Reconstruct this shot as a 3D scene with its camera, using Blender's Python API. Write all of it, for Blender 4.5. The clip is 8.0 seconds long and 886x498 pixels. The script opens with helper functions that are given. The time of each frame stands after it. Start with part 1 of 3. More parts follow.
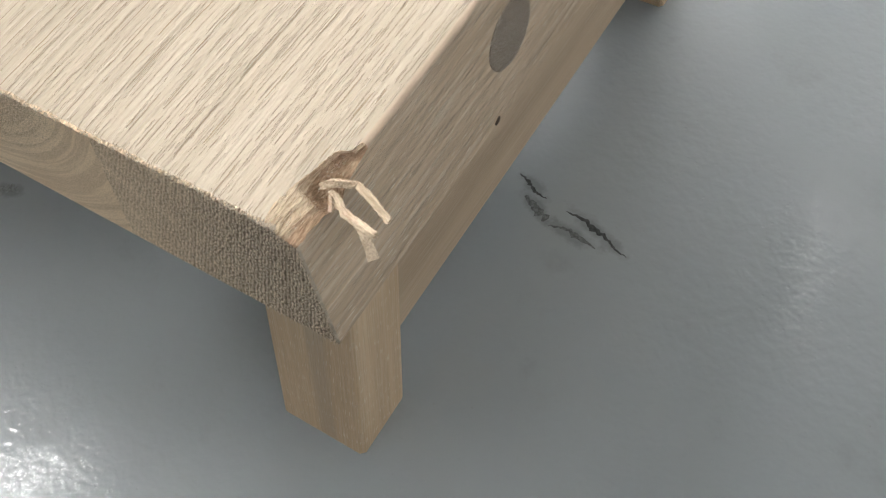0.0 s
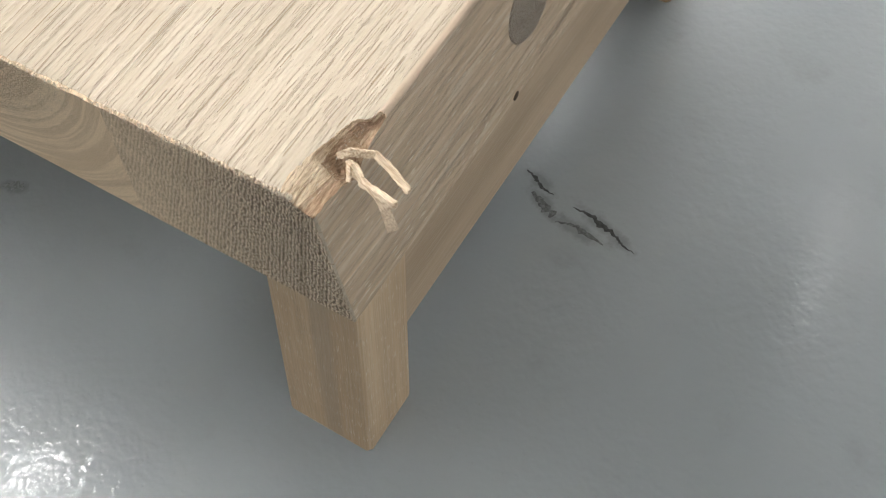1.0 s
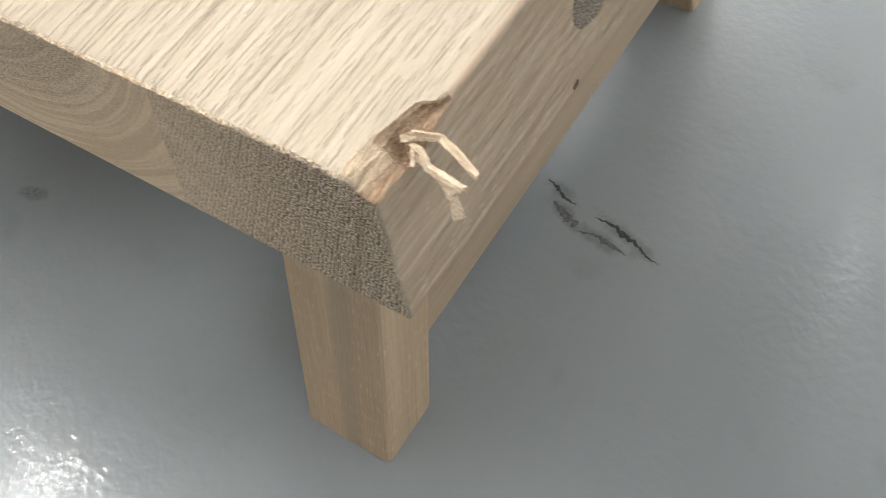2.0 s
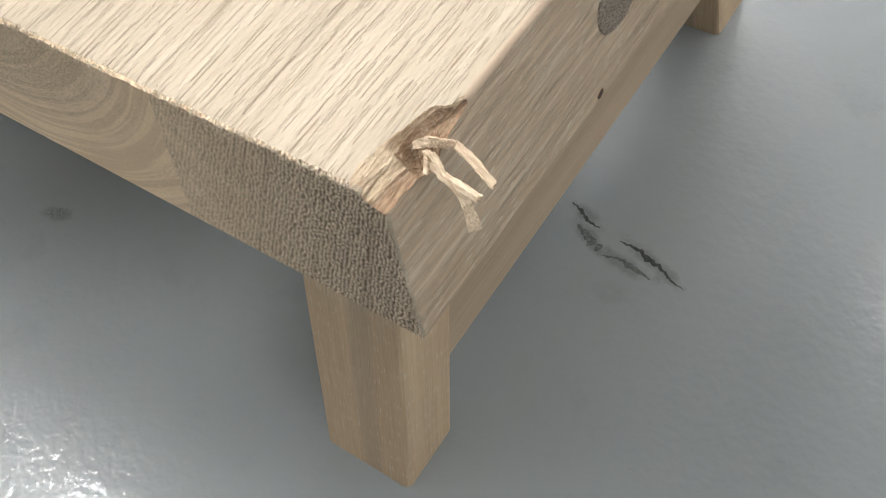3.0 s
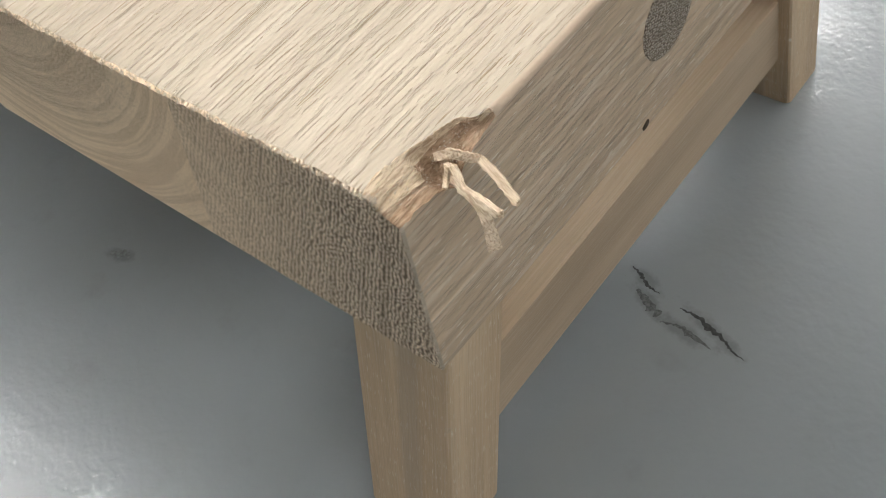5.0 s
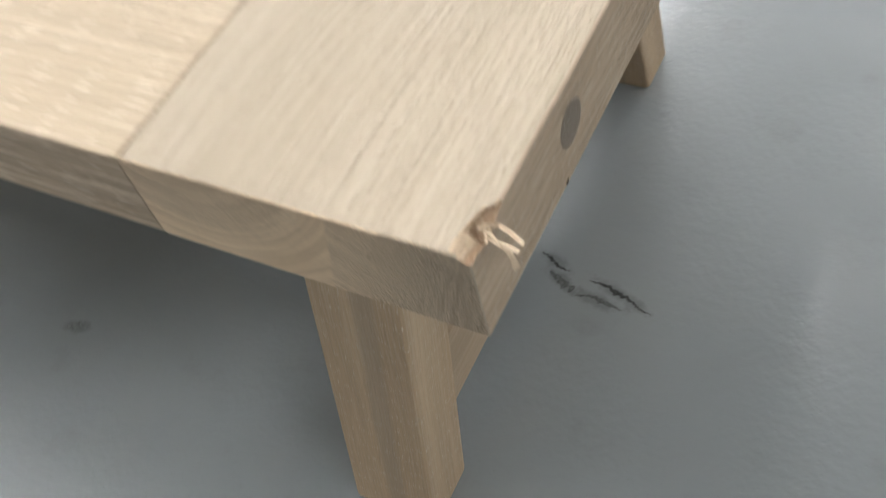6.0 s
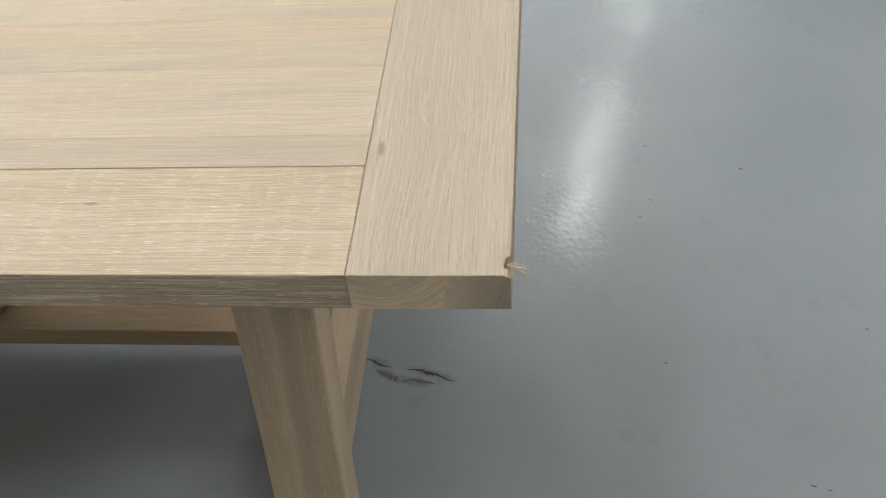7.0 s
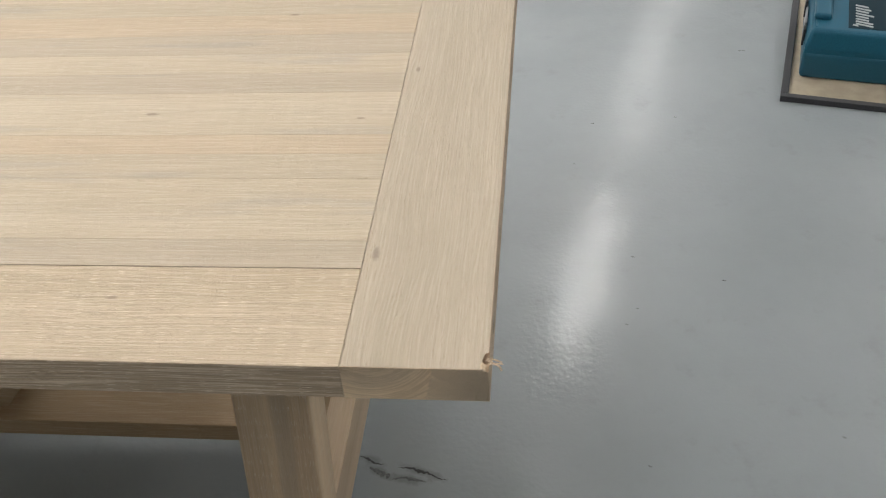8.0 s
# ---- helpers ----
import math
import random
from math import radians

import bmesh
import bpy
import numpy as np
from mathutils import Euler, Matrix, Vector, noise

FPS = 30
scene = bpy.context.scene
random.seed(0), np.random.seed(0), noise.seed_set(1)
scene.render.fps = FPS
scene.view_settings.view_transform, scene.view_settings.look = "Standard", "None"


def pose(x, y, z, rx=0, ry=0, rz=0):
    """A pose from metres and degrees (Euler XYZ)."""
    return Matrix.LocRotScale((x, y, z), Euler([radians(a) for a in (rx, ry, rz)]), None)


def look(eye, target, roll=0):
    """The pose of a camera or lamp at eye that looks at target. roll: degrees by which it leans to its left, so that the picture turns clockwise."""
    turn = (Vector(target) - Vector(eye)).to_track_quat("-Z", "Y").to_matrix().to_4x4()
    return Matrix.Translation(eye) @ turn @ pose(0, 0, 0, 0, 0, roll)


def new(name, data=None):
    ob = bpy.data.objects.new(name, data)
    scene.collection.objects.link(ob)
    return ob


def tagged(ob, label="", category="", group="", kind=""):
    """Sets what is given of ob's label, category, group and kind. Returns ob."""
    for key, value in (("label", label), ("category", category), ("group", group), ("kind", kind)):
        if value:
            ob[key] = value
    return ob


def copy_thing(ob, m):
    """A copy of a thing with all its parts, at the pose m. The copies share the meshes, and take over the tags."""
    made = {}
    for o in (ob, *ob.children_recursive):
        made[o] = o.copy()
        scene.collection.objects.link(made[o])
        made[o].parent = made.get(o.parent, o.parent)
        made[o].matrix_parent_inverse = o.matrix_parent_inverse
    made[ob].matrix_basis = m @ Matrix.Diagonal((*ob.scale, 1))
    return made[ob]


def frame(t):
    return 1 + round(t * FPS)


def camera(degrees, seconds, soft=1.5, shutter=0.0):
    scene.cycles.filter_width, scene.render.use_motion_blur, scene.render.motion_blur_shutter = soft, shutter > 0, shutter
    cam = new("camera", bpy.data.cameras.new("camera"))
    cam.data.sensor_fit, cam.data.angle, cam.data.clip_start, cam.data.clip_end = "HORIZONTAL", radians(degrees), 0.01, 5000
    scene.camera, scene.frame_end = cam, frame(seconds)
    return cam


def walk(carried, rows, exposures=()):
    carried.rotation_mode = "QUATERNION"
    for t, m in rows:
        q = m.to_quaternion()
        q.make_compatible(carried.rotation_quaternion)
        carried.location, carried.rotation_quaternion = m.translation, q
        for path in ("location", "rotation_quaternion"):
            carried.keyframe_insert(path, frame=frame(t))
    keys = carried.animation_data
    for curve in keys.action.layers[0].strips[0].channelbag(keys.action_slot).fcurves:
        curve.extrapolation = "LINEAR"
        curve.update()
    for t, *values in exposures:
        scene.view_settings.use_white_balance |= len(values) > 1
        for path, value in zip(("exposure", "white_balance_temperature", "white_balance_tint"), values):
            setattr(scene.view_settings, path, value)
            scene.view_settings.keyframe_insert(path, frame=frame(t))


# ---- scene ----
cam = camera(48.7, 8.0, soft=1.0, shutter=0.34)
PATH = [
    (0, (0.073, -0.049, 0.874), (-0.631, 0.749, -0.819), -11.3),
    (0.5, (0.07, -0.053, 0.869), (-0.638, 0.742, -0.824), -11.2),
    (1, (0.071, -0.052, 0.868), (-0.641, 0.743, -0.824), -11.7),
    (1.5, (0.069, -0.054, 0.866), (-0.653, 0.742, -0.821), -11.9),
    (2, (0.062, -0.055, 0.859), (-0.682, 0.745, -0.816), -12.2),
    (2.2, (0.057, -0.056, 0.858), (-0.707, 0.744, -0.808), -12.6),
    (3.3, (0.061, -0.051, 0.848), (-0.749, 0.761, -0.791), -13.5),
    (3.5, (0.061, -0.051, 0.847), (-0.757, 0.761, -0.788), -13.9),
    (4, (0.06, -0.051, 0.846), (-0.859, 0.779, -0.725), -14.1),
    (4.5, (0.063, -0.049, 0.841), (-0.901, 0.775, -0.706), -13.7),
    (4.7, (0.063, -0.048, 0.838), (-0.904, 0.776, -0.706), -13.9),
    (5.8, (0.081, -0.088, 0.896), (-0.762, 0.798, -0.687), -16.9),
    (6, (0.091, -0.117, 0.947), (-0.7, 0.828, -0.628), -17.3),
    (6.2, (0.091, -0.154, 1.010), (-0.606, 0.876, -0.556), -15.9),
    (6.3, (0.085, -0.187, 1.043), (-0.530, 0.892, -0.528), -14.3),
    (6.4, (0.079, -0.220, 1.078), (-0.450, 0.910, -0.483), -12.7),
    (6.5, (0.076, -0.254, 1.120), (-0.402, 0.905, -0.438), -12.3),
    (6.8, (0.041, -0.386, 1.222), (-0.229, 0.922, -0.266), -7.7),
    (7, (0.026, -0.458, 1.265), (-0.187, 0.904, -0.185), -6.5),
    (7.5, (0.022, -0.52, 1.31), (-0.189, 0.947, -0.033), -5.6),
    (8, (0.047, -0.517, 1.315), (-0.171, 0.994, 0.024), -4.8),
]
walk(cam, [(t, look(e, p, r)) for t, e, p, r in PATH],
     exposures=[(0, 0.42, 6450, 10), (1.0, 0.51, 6480, 10), (2.0, 0.63, 6500, 10), (3.5, 0.56, 6500, 10), (4.5, 0.43, 6500, 10), (5.8, 0.42, 6400, 10), (6.5, 0.20, 6400, 8), (7, 0.09, 6400, 8), (7.5, 0.04, 6600, 10), (8, 0.02, 6600, 10)])

# ---- light: rows of ceiling strips, turned a little against the table ----
TURN = 12.4
CEILING = 3.0
LAMP_GLOW = 39.5
world = bpy.data.worlds.new("world")
scene.world = world
world.use_nodes = True
world.node_tree.nodes["Background"].inputs[0].default_value = (0.8, 0.9, 1.0, 1)
world.node_tree.nodes["Background"].inputs[1].default_value = 0.05


# ---- materials ----
class Nodes:
    """A small builder for node materials."""

    def __init__(self, name):
        self.mat = bpy.data.materials.new(name)
        self.mat.use_nodes = True
        self.tree = self.mat.node_tree
        self.bsdf = self.tree.nodes["Principled BSDF"]

    def put(self, socket, value):
        if isinstance(value, bpy.types.NodeSocket):
            self.tree.links.new(value, socket)
        elif isinstance(value, (tuple, list)):
            n = len(socket.default_value)
            socket.default_value = tuple(value)[:n] + (1.0,) * (n - len(value))
        else:
            socket.default_value = value

    def set(self, **inputs):
        for key, value in inputs.items():
            self.put(self.bsdf.inputs[key.replace("_", " ")], value)

    def node(self, kind):
        return self.tree.nodes.new(kind)

    def math(self, op, a, b=0.0, c=0.0, clamp=False):
        n = self.node("ShaderNodeMath")
        n.operation, n.use_clamp = op, clamp
        for i, v in enumerate((a, b, c)):
            self.put(n.inputs[i], v)
        return n.outputs[0]

    def vec(self, op, a, b=(0, 0, 0)):
        n = self.node("ShaderNodeVectorMath")
        n.operation = op
        self.put(n.inputs[0], a)
        self.put(n.inputs[1], b)
        return n.outputs["Value"] if op in ("LENGTH", "DISTANCE", "DOT_PRODUCT") else n.outputs[0]

    def split(self, v):
        n = self.node("ShaderNodeSeparateXYZ")
        self.put(n.inputs[0], v)
        return n.outputs[0], n.outputs[1], n.outputs[2]

    def join(self, x, y, z):
        n = self.node("ShaderNodeCombineXYZ")
        for i, v in enumerate((x, y, z)):
            self.put(n.inputs[i], v)
        return n.outputs[0]

    def place(self, turn=(0, 0, 0), scale=(1, 1, 1)):
        tc, mp = self.node("ShaderNodeTexCoord"), self.node("ShaderNodeMapping")
        self.put(mp.inputs["Vector"], tc.outputs["Object"])
        mp.inputs["Rotation"].default_value = [radians(a) for a in turn]
        mp.inputs["Scale"].default_value = scale
        return mp.outputs[0]

    def noise(self, v, scale=1.0, detail=3.0, rough=0.5, distort=0.0):
        n = self.node("ShaderNodeTexNoise")
        self.put(n.inputs["Vector"], v)
        n.inputs["Scale"].default_value, n.inputs["Detail"].default_value = scale, detail
        n.inputs["Roughness"].default_value, n.inputs["Distortion"].default_value = rough, distort
        return n.outputs[0]

    def voronoi(self, v, scale=1.0, random=1.0):
        n = self.node("ShaderNodeTexVoronoi")
        self.put(n.inputs["Vector"], v)
        n.inputs["Scale"].default_value, n.inputs["Randomness"].default_value = scale, random
        return n.outputs["Distance"]

    def cells(self, v, random=1.0):
        """Distance to the nearest cell centre, and a random value for each cell."""
        n = self.node("ShaderNodeTexVoronoi")
        n.voronoi_dimensions = "2D"
        self.put(n.inputs["Vector"], v)
        n.inputs["Scale"].default_value, n.inputs["Randomness"].default_value = 1.0, random
        return n.outputs["Distance"], self.split(n.outputs["Color"])[0]

    def ramp(self, f, lo, hi, a=0.0, b=1.0):
        n = self.node("ShaderNodeMapRange")
        n.interpolation_type = "SMOOTHSTEP"
        for i, v in enumerate((f, lo, hi, a, b)):
            self.put(n.inputs[i], v)
        return n.outputs[0]

    def mix(self, f, a, b, kind="MIX"):
        n = self.node("ShaderNodeMix")
        n.data_type, n.blend_type = "RGBA", kind
        self.put(n.inputs[0], f)
        self.put(n.inputs[6], a)
        self.put(n.inputs[7], b)
        return n.outputs[2]

    def bump(self, height, distance, strength=1.0, normal=None):
        n = self.node("ShaderNodeBump")
        self.put(n.inputs["Height"], height)
        n.inputs["Distance"].default_value, n.inputs["Strength"].default_value = distance, strength
        if normal is not None:
            self.put(n.inputs["Normal"], normal)
        return n.outputs[0]


def oak(name, turn=(0, 0, 0), knots=(), light=(0.575, 0.484, 0.362), dark=(0.525, 0.44, 0.322), pore=0.225, relief=1.0, stain=0.62, streak=0.10, lime=0.0, short_grain=1.0, lime_width=1.0, cloud=0.0, band=None):
    """Brushed, limed oak with its grain along local X after the turn. knots: centres in the turned coordinates.
    streak: contrast of the long tonal streaks; lime: amount of pale filled pores."""
    m = Nodes(name)
    info = m.node("ShaderNodeObjectInfo")
    p0 = m.place(turn)
    p = m.vec("ADD", p0, m.vec("SCALE", m.join(info.outputs["Random"], info.outputs["Random"], 0.0)))
    p.node.inputs[1].links[0].from_node.inputs[3].default_value = 0.7
    x, y, z = m.split(p)
    # slow bending of the grain, and a stronger swerve round each knot
    bend = m.math("MULTIPLY_ADD", m.noise(m.join(m.math("MULTIPLY", x, 5.0), m.math("MULTIPLY", y, 14.0), m.math("MULTIPLY", z, 14.0)), 1.0, 1.0), 0.012, -0.006)
    spot = 0.0
    for kx, ky, size in knots:
        dx, dy, _ = m.split(m.vec("SUBTRACT", p0, (kx, ky, 0)))
        d2 = m.math("ADD", m.math("POWER", m.math("MULTIPLY", dx, 0.35 / size), 2.0), m.math("POWER", m.math("MULTIPLY", dy, 1.0 / size), 2.0))
        wide = m.math("DIVIDE", 1.0, m.math("ADD", m.math("ADD", m.math("POWER", m.math("MULTIPLY", dx, 0.06 / size), 2.0), m.math("POWER", m.math("MULTIPLY", dy, 0.10 / size), 2.0)), 1.0))
        away = m.math("DIVIDE", dy, m.math("ADD", m.math("ABSOLUTE", dy), size * 2.6))
        bend = m.math("MULTIPLY_ADD", m.math("MULTIPLY", wide, away), -size * 1.4, bend)
        fray = m.noise(p0, 420.0, 2.0)
        spot = m.math("ADD", spot, m.ramp(m.math("ADD", d2, m.math("MULTIPLY", fray, 0.9)), 1.25, 0.35))
    jitter = m.math("MULTIPLY_ADD", m.noise(m.join(m.math("MULTIPLY", x, 420.0), m.math("MULTIPLY", y, 500.0), m.math("MULTIPLY", z, 500.0)), 1.0, 1.0), 0.00030, -0.00015)
    y = m.math("ADD", m.math("ADD", y, bend), jitter)
    z = m.math("ADD", z, m.math("MULTIPLY", bend, 0.6))
    sx = lambda a, b: m.join(m.math("MULTIPLY", x, a), m.math("MULTIPLY", y, b), m.math("MULTIPLY", z, b))
    broad = m.noise(sx(0.9, 16.0), 1.0, 2.0)                  # wide bands of tone
    rings = m.noise(sx(2.0, 150.0), 1.0, 3.0, 0.55)          # growth rings
    ridges = m.noise(sx(12.0 * short_grain, 640.0), 1.0, 2.0, 0.55)        # brushed furrows
    fibre = m.noise(sx(70.0, 2600.0), 1.0, 2.0, 0.6)
    gate = m.ramp(rings, 0.34, 0.58)

    def dashes(a, b, least, most, shift=0.0, even=0.78):
        """Open pores: thin dashes, each with its own size, denser in the early wood."""
        across = m.math("MULTIPLY_ADD", m.math("ADD", y, z), b, shift)
        d, chance = m.cells(m.join(m.math("MULTIPLY", x, a), across, 0.0), even)
        r = m.math("MULTIPLY_ADD", m.math("MULTIPLY", chance, m.math("MULTIPLY_ADD", gate, 0.22, 0.82)), most - least, least)
        r = m.math("MAXIMUM", r, 0.0002)
        return m.ramp(d, r, m.math("MULTIPLY", r, 0.70)), m.ramp(d, m.math("MULTIPLY", r, 2.0), m.math("MULTIPLY", r, 1.0))
    def furrows(along, b, cut, shift, width):
        """Open pores in lines that follow the grain, broken into tapering dashes, with a pale rim."""
        across = m.math("ADD", y, z)
        line, beside = (m.noise(m.join(m.math("MULTIPLY", x, along), m.math("MULTIPLY_ADD", across, b, off), shift), 1.0, 2.0, 0.4) for off in (0.0, 0.1))
        steep = m.math("MINIMUM", m.math("MULTIPLY", m.math("ABSOLUTE", m.math("SUBTRACT", beside, line)), 11.0), 1.3)
        part_ = m.noise(m.join(m.math("MULTIPLY", x, cut), m.math("MULTIPLY", across, b * 1.2), shift + 5.0), 1.0, 1.0)
        w = m.math("MINIMUM", m.math("MAXIMUM", m.math("MULTIPLY", m.math("SUBTRACT", part_, 0.475), width * 2.6), 0.0002), width * 0.19)
        w = m.math("MAXIMUM", m.math("MULTIPLY", w, steep), 0.0002)
        d = m.math("ABSOLUTE", m.math("SUBTRACT", line, 0.5))
        return m.ramp(d, w, m.math("MULTIPLY", w, 0.55)), m.ramp(d, m.math("MULTIPLY", w, 2.6), m.math("MULTIPLY", w, 1.1))
    main, rim = furrows(5.0, 660.0, 170.0, 1.7, pore * 1.15)
    thin, rim_thin = furrows(6.0, 920.0, 240.0, 8.3, pore * 1.0)
    rim = m.math("MAXIMUM", rim, m.math("MULTIPLY", rim_thin, 0.7))
    pores = m.math("MAXIMUM", main, m.math("MULTIPLY", thin, 0.75))
    pale = (0.74, 0.665, 0.545)
    col = m.mix(m.ramp(broad, 0.32, 0.68), light, dark)
    col = m.mix(m.math("MULTIPLY", m.ramp(rings, 0.42, 0.66), 0.12), col, tuple(c * 0.80 for c in dark))
    col = m.mix(m.math("MULTIPLY", m.ramp(fibre, 0.45, 0.75), 0.12), col, pale)
    col = m.mix(m.math("MULTIPLY", m.ramp(ridges, 0.53, 0.64), streak * 1.6), col, pale)
    col = m.mix(m.math("MULTIPLY", m.ramp(ridges, 0.49, 0.38), streak), col, tuple(c * 0.55 for c in dark))
    col = m.mix(m.math("MULTIPLY", rim, 0.36 * relief), col, pale)  # highlights along the pores' rims, put into the colour
    col = m.mix(m.math("MULTIPLY", pores, stain), col, (0.29, 0.195, 0.105))
    if cloud:                                                 # long grey stains in the wood
        stain_ = m.noise(sx(3.2, 24.0), 1.0, 3.0, 0.55)
        col = m.mix(m.math("MULTIPLY", m.ramp(stain_, 0.54, 0.68), cloud), col, (0.40, 0.36, 0.315))
    if lime:
        filled, _ = dashes(48.0 * short_grain, 1100.0 / lime_width, -0.14, 0.24, 11.7)
        col = m.mix(m.math("MULTIPLY", filled, lime), col, (0.82, 0.755, 0.64))
    col = m.mix(0.85, col, info.outputs["Color"], "MULTIPLY")
    if band:                                                  # a darker heartwood streak, band: its middle in X and half its width
        off = m.math("ABSOLUTE", m.math("ADD", m.math("SUBTRACT", m.split(m.place())[0], band[0]), m.math("MULTIPLY_ADD", m.noise(sx(3.0, 9.0), 1.0, 2.0), 0.02, -0.01)))
        col = m.mix(m.math("MULTIPLY", m.ramp(off, band[1], band[1] * 0.4), 0.5), col, (0.42, 0.335, 0.25))
    if knots:
        col = m.mix(m.math("MULTIPLY", spot, 0.62), col, (0.21, 0.15, 0.115))
    height = m.math("MULTIPLY_ADD", pores, -0.40, m.math("MULTIPLY", ridges, 0.75))
    height = m.math("MULTIPLY_ADD", rim, 0.10, height)
    height = m.math("MULTIPLY_ADD", fibre, 0.14, height)
    m.set(Base_Color=col, Roughness=m.math("MULTIPLY_ADD", fibre, 0.25, 0.48), Specular_IOR_Level=0.32, Normal=m.bump(height, 0.0011 * relief, 1.0))
    return m.mat


def end_grain(name, across, centre, centre_far, split, strength=1.0, tone=(1, 1, 1)):
    """Sawn end of the board: a weave of pores and rays round a pith. across: which axis runs across the face (0 or 1)."""
    m = Nodes(name)
    q = m.place()
    a, h = m.split(q)[across], m.split(q)[2]
    wob = m.math("MULTIPLY_ADD", m.noise(q, 60.0, 2.0), 0.0014, -0.0007)
    # two staves glued side by side, each with its own pith
    side = m.math("GREATER_THAN", a, m.math("MULTIPLY_ADD", m.math("SUBTRACT", h, 0.732), 0.22, split))
    ca = m.math("MULTIPLY_ADD", side, centre_far[0] - centre[0], centre[0])
    ch = m.math("MULTIPLY_ADD", side, centre_far[1] - centre[1], centre[1])
    da, dh = m.math("SUBTRACT", a, ca), m.math("SUBTRACT", h, ch)
    r = m.math("ADD", m.math("SQRT", m.math("ADD", m.math("MULTIPLY", da, da), m.math("MULTIPLY", dh, dh))), wob)
    angle = m.math("ARCTAN2", da, m.math("MULTIPLY", dh, -1.0))
    u = m.math("MULTIPLY", angle, m.math("MULTIPLY_ADD", side, 0.095, 0.045))
    ring = m.noise(m.join(m.math("MULTIPLY", r, 560.0), m.math("MULTIPLY", u, 18.0), 0.0), 1.0, 2.0)
    strips = m.noise(m.join(m.math("MULTIPLY", u, 560.0), m.math("MULTIPLY", r, 7.0), 3.0), 1.0, 2.0, 0.6)
    rays = m.noise(m.join(m.math("MULTIPLY", u, 1150.0), m.math("MULTIPLY", r, 14.0), 9.0), 1.0, 1.0)
    bows = m.noise(m.join(m.math("MULTIPLY", r, 1250.0), m.math("MULTIPLY", u, 16.0), 6.0), 1.0, 1.0)
    uu = m.math("MULTIPLY_ADD", m.noise(q, 420.0, 1.0), 1.3, m.math("MULTIPLY", u, 1480.0))
    odd = m.math("MODULO", m.math("FLOOR", uu), 2.0)
    rr = m.math("MULTIPLY_ADD", odd, 0.5, m.math("MULTIPLY", r, 2150.0))
    dist, chance = m.cells(m.join(uu, rr, 0.0), 0.58)
    speck = m.noise(q, 1900.0, 2.0, 0.6)
    patch = m.noise(q, 260.0, 2.0, 0.6)
    # the far stave's weave is open all over, the near one's only in its inner rings
    inner = m.ramp(m.math("SUBTRACT", r, m.math("MULTIPLY", patch, 0.012)), 0.052, 0.040)
    drift = m.math("MULTIPLY_ADD", m.math("SUBTRACT", patch, 0.5), 0.022, m.math("SUBTRACT", a, m.math("MULTIPLY_ADD", m.math("SUBTRACT", h, 0.732), 0.22, split)))
    open_ = m.ramp(drift, -0.004, 0.046, 0.42, 1.16)
    amount = m.math("MULTIPLY", m.math("MAXIMUM", m.math("MULTIPLY", side, open_), m.math("MULTIPLY_ADD", inner, 0.34, 0.14)), strength)
    strip = m.math("MULTIPLY", m.ramp(strips, 0.455, 0.395), amount)
    # pale highlights on the dots and shaded pores between, both put into colour
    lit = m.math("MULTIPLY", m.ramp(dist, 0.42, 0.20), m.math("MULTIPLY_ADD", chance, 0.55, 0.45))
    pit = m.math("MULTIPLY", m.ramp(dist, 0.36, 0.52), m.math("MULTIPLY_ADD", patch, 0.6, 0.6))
    col = m.mix(m.ramp(m.noise(q, 25.0, 2.0), 0.3, 0.7), (0.72, 0.61, 0.465), (0.67, 0.56, 0.42))
    col = m.mix(m.math("MULTIPLY", m.ramp(ring, 0.44, 0.56), m.math("MULTIPLY_ADD", side, -0.08, 0.52)), col, (0.46, 0.355, 0.245))
    col = m.mix(m.math("MULTIPLY", amount, 0.45), col, (0.38, 0.31, 0.235))
    hatch = m.math("MAXIMUM", m.math("MULTIPLY", m.ramp(rays, 0.47, 0.38), 0.55), m.ramp(bows, 0.47, 0.38))
    col = m.mix(m.math("MULTIPLY", m.math("MULTIPLY", hatch, amount), 0.55), col, (0.27, 0.215, 0.155))
    col = m.mix(m.math("MULTIPLY", strip, 0.42), col, (0.36, 0.285, 0.205))
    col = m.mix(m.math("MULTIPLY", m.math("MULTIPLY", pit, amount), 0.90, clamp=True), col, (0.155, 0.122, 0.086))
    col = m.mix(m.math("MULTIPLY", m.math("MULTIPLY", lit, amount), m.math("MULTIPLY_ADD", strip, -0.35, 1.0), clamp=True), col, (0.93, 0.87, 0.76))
    col = m.mix(m.math("MULTIPLY", m.ramp(speck, 0.56, 0.72), 0.25), col, (0.36, 0.29, 0.21))
    height = m.math("MULTIPLY", m.math("SUBTRACT", 0.9, dist), m.math("MULTIPLY", amount, 0.9))
    height = m.math("MULTIPLY_ADD", strip, -0.15, height)
    height = m.math("MULTIPLY_ADD", speck, 0.18, height)
    col = m.mix(1.0, col, tone, "MULTIPLY")
    m.set(Base_Color=col, Roughness=0.72, Specular_IOR_Level=0.2, Normal=m.bump(height, 0.0007, 1.0))
    return m.mat


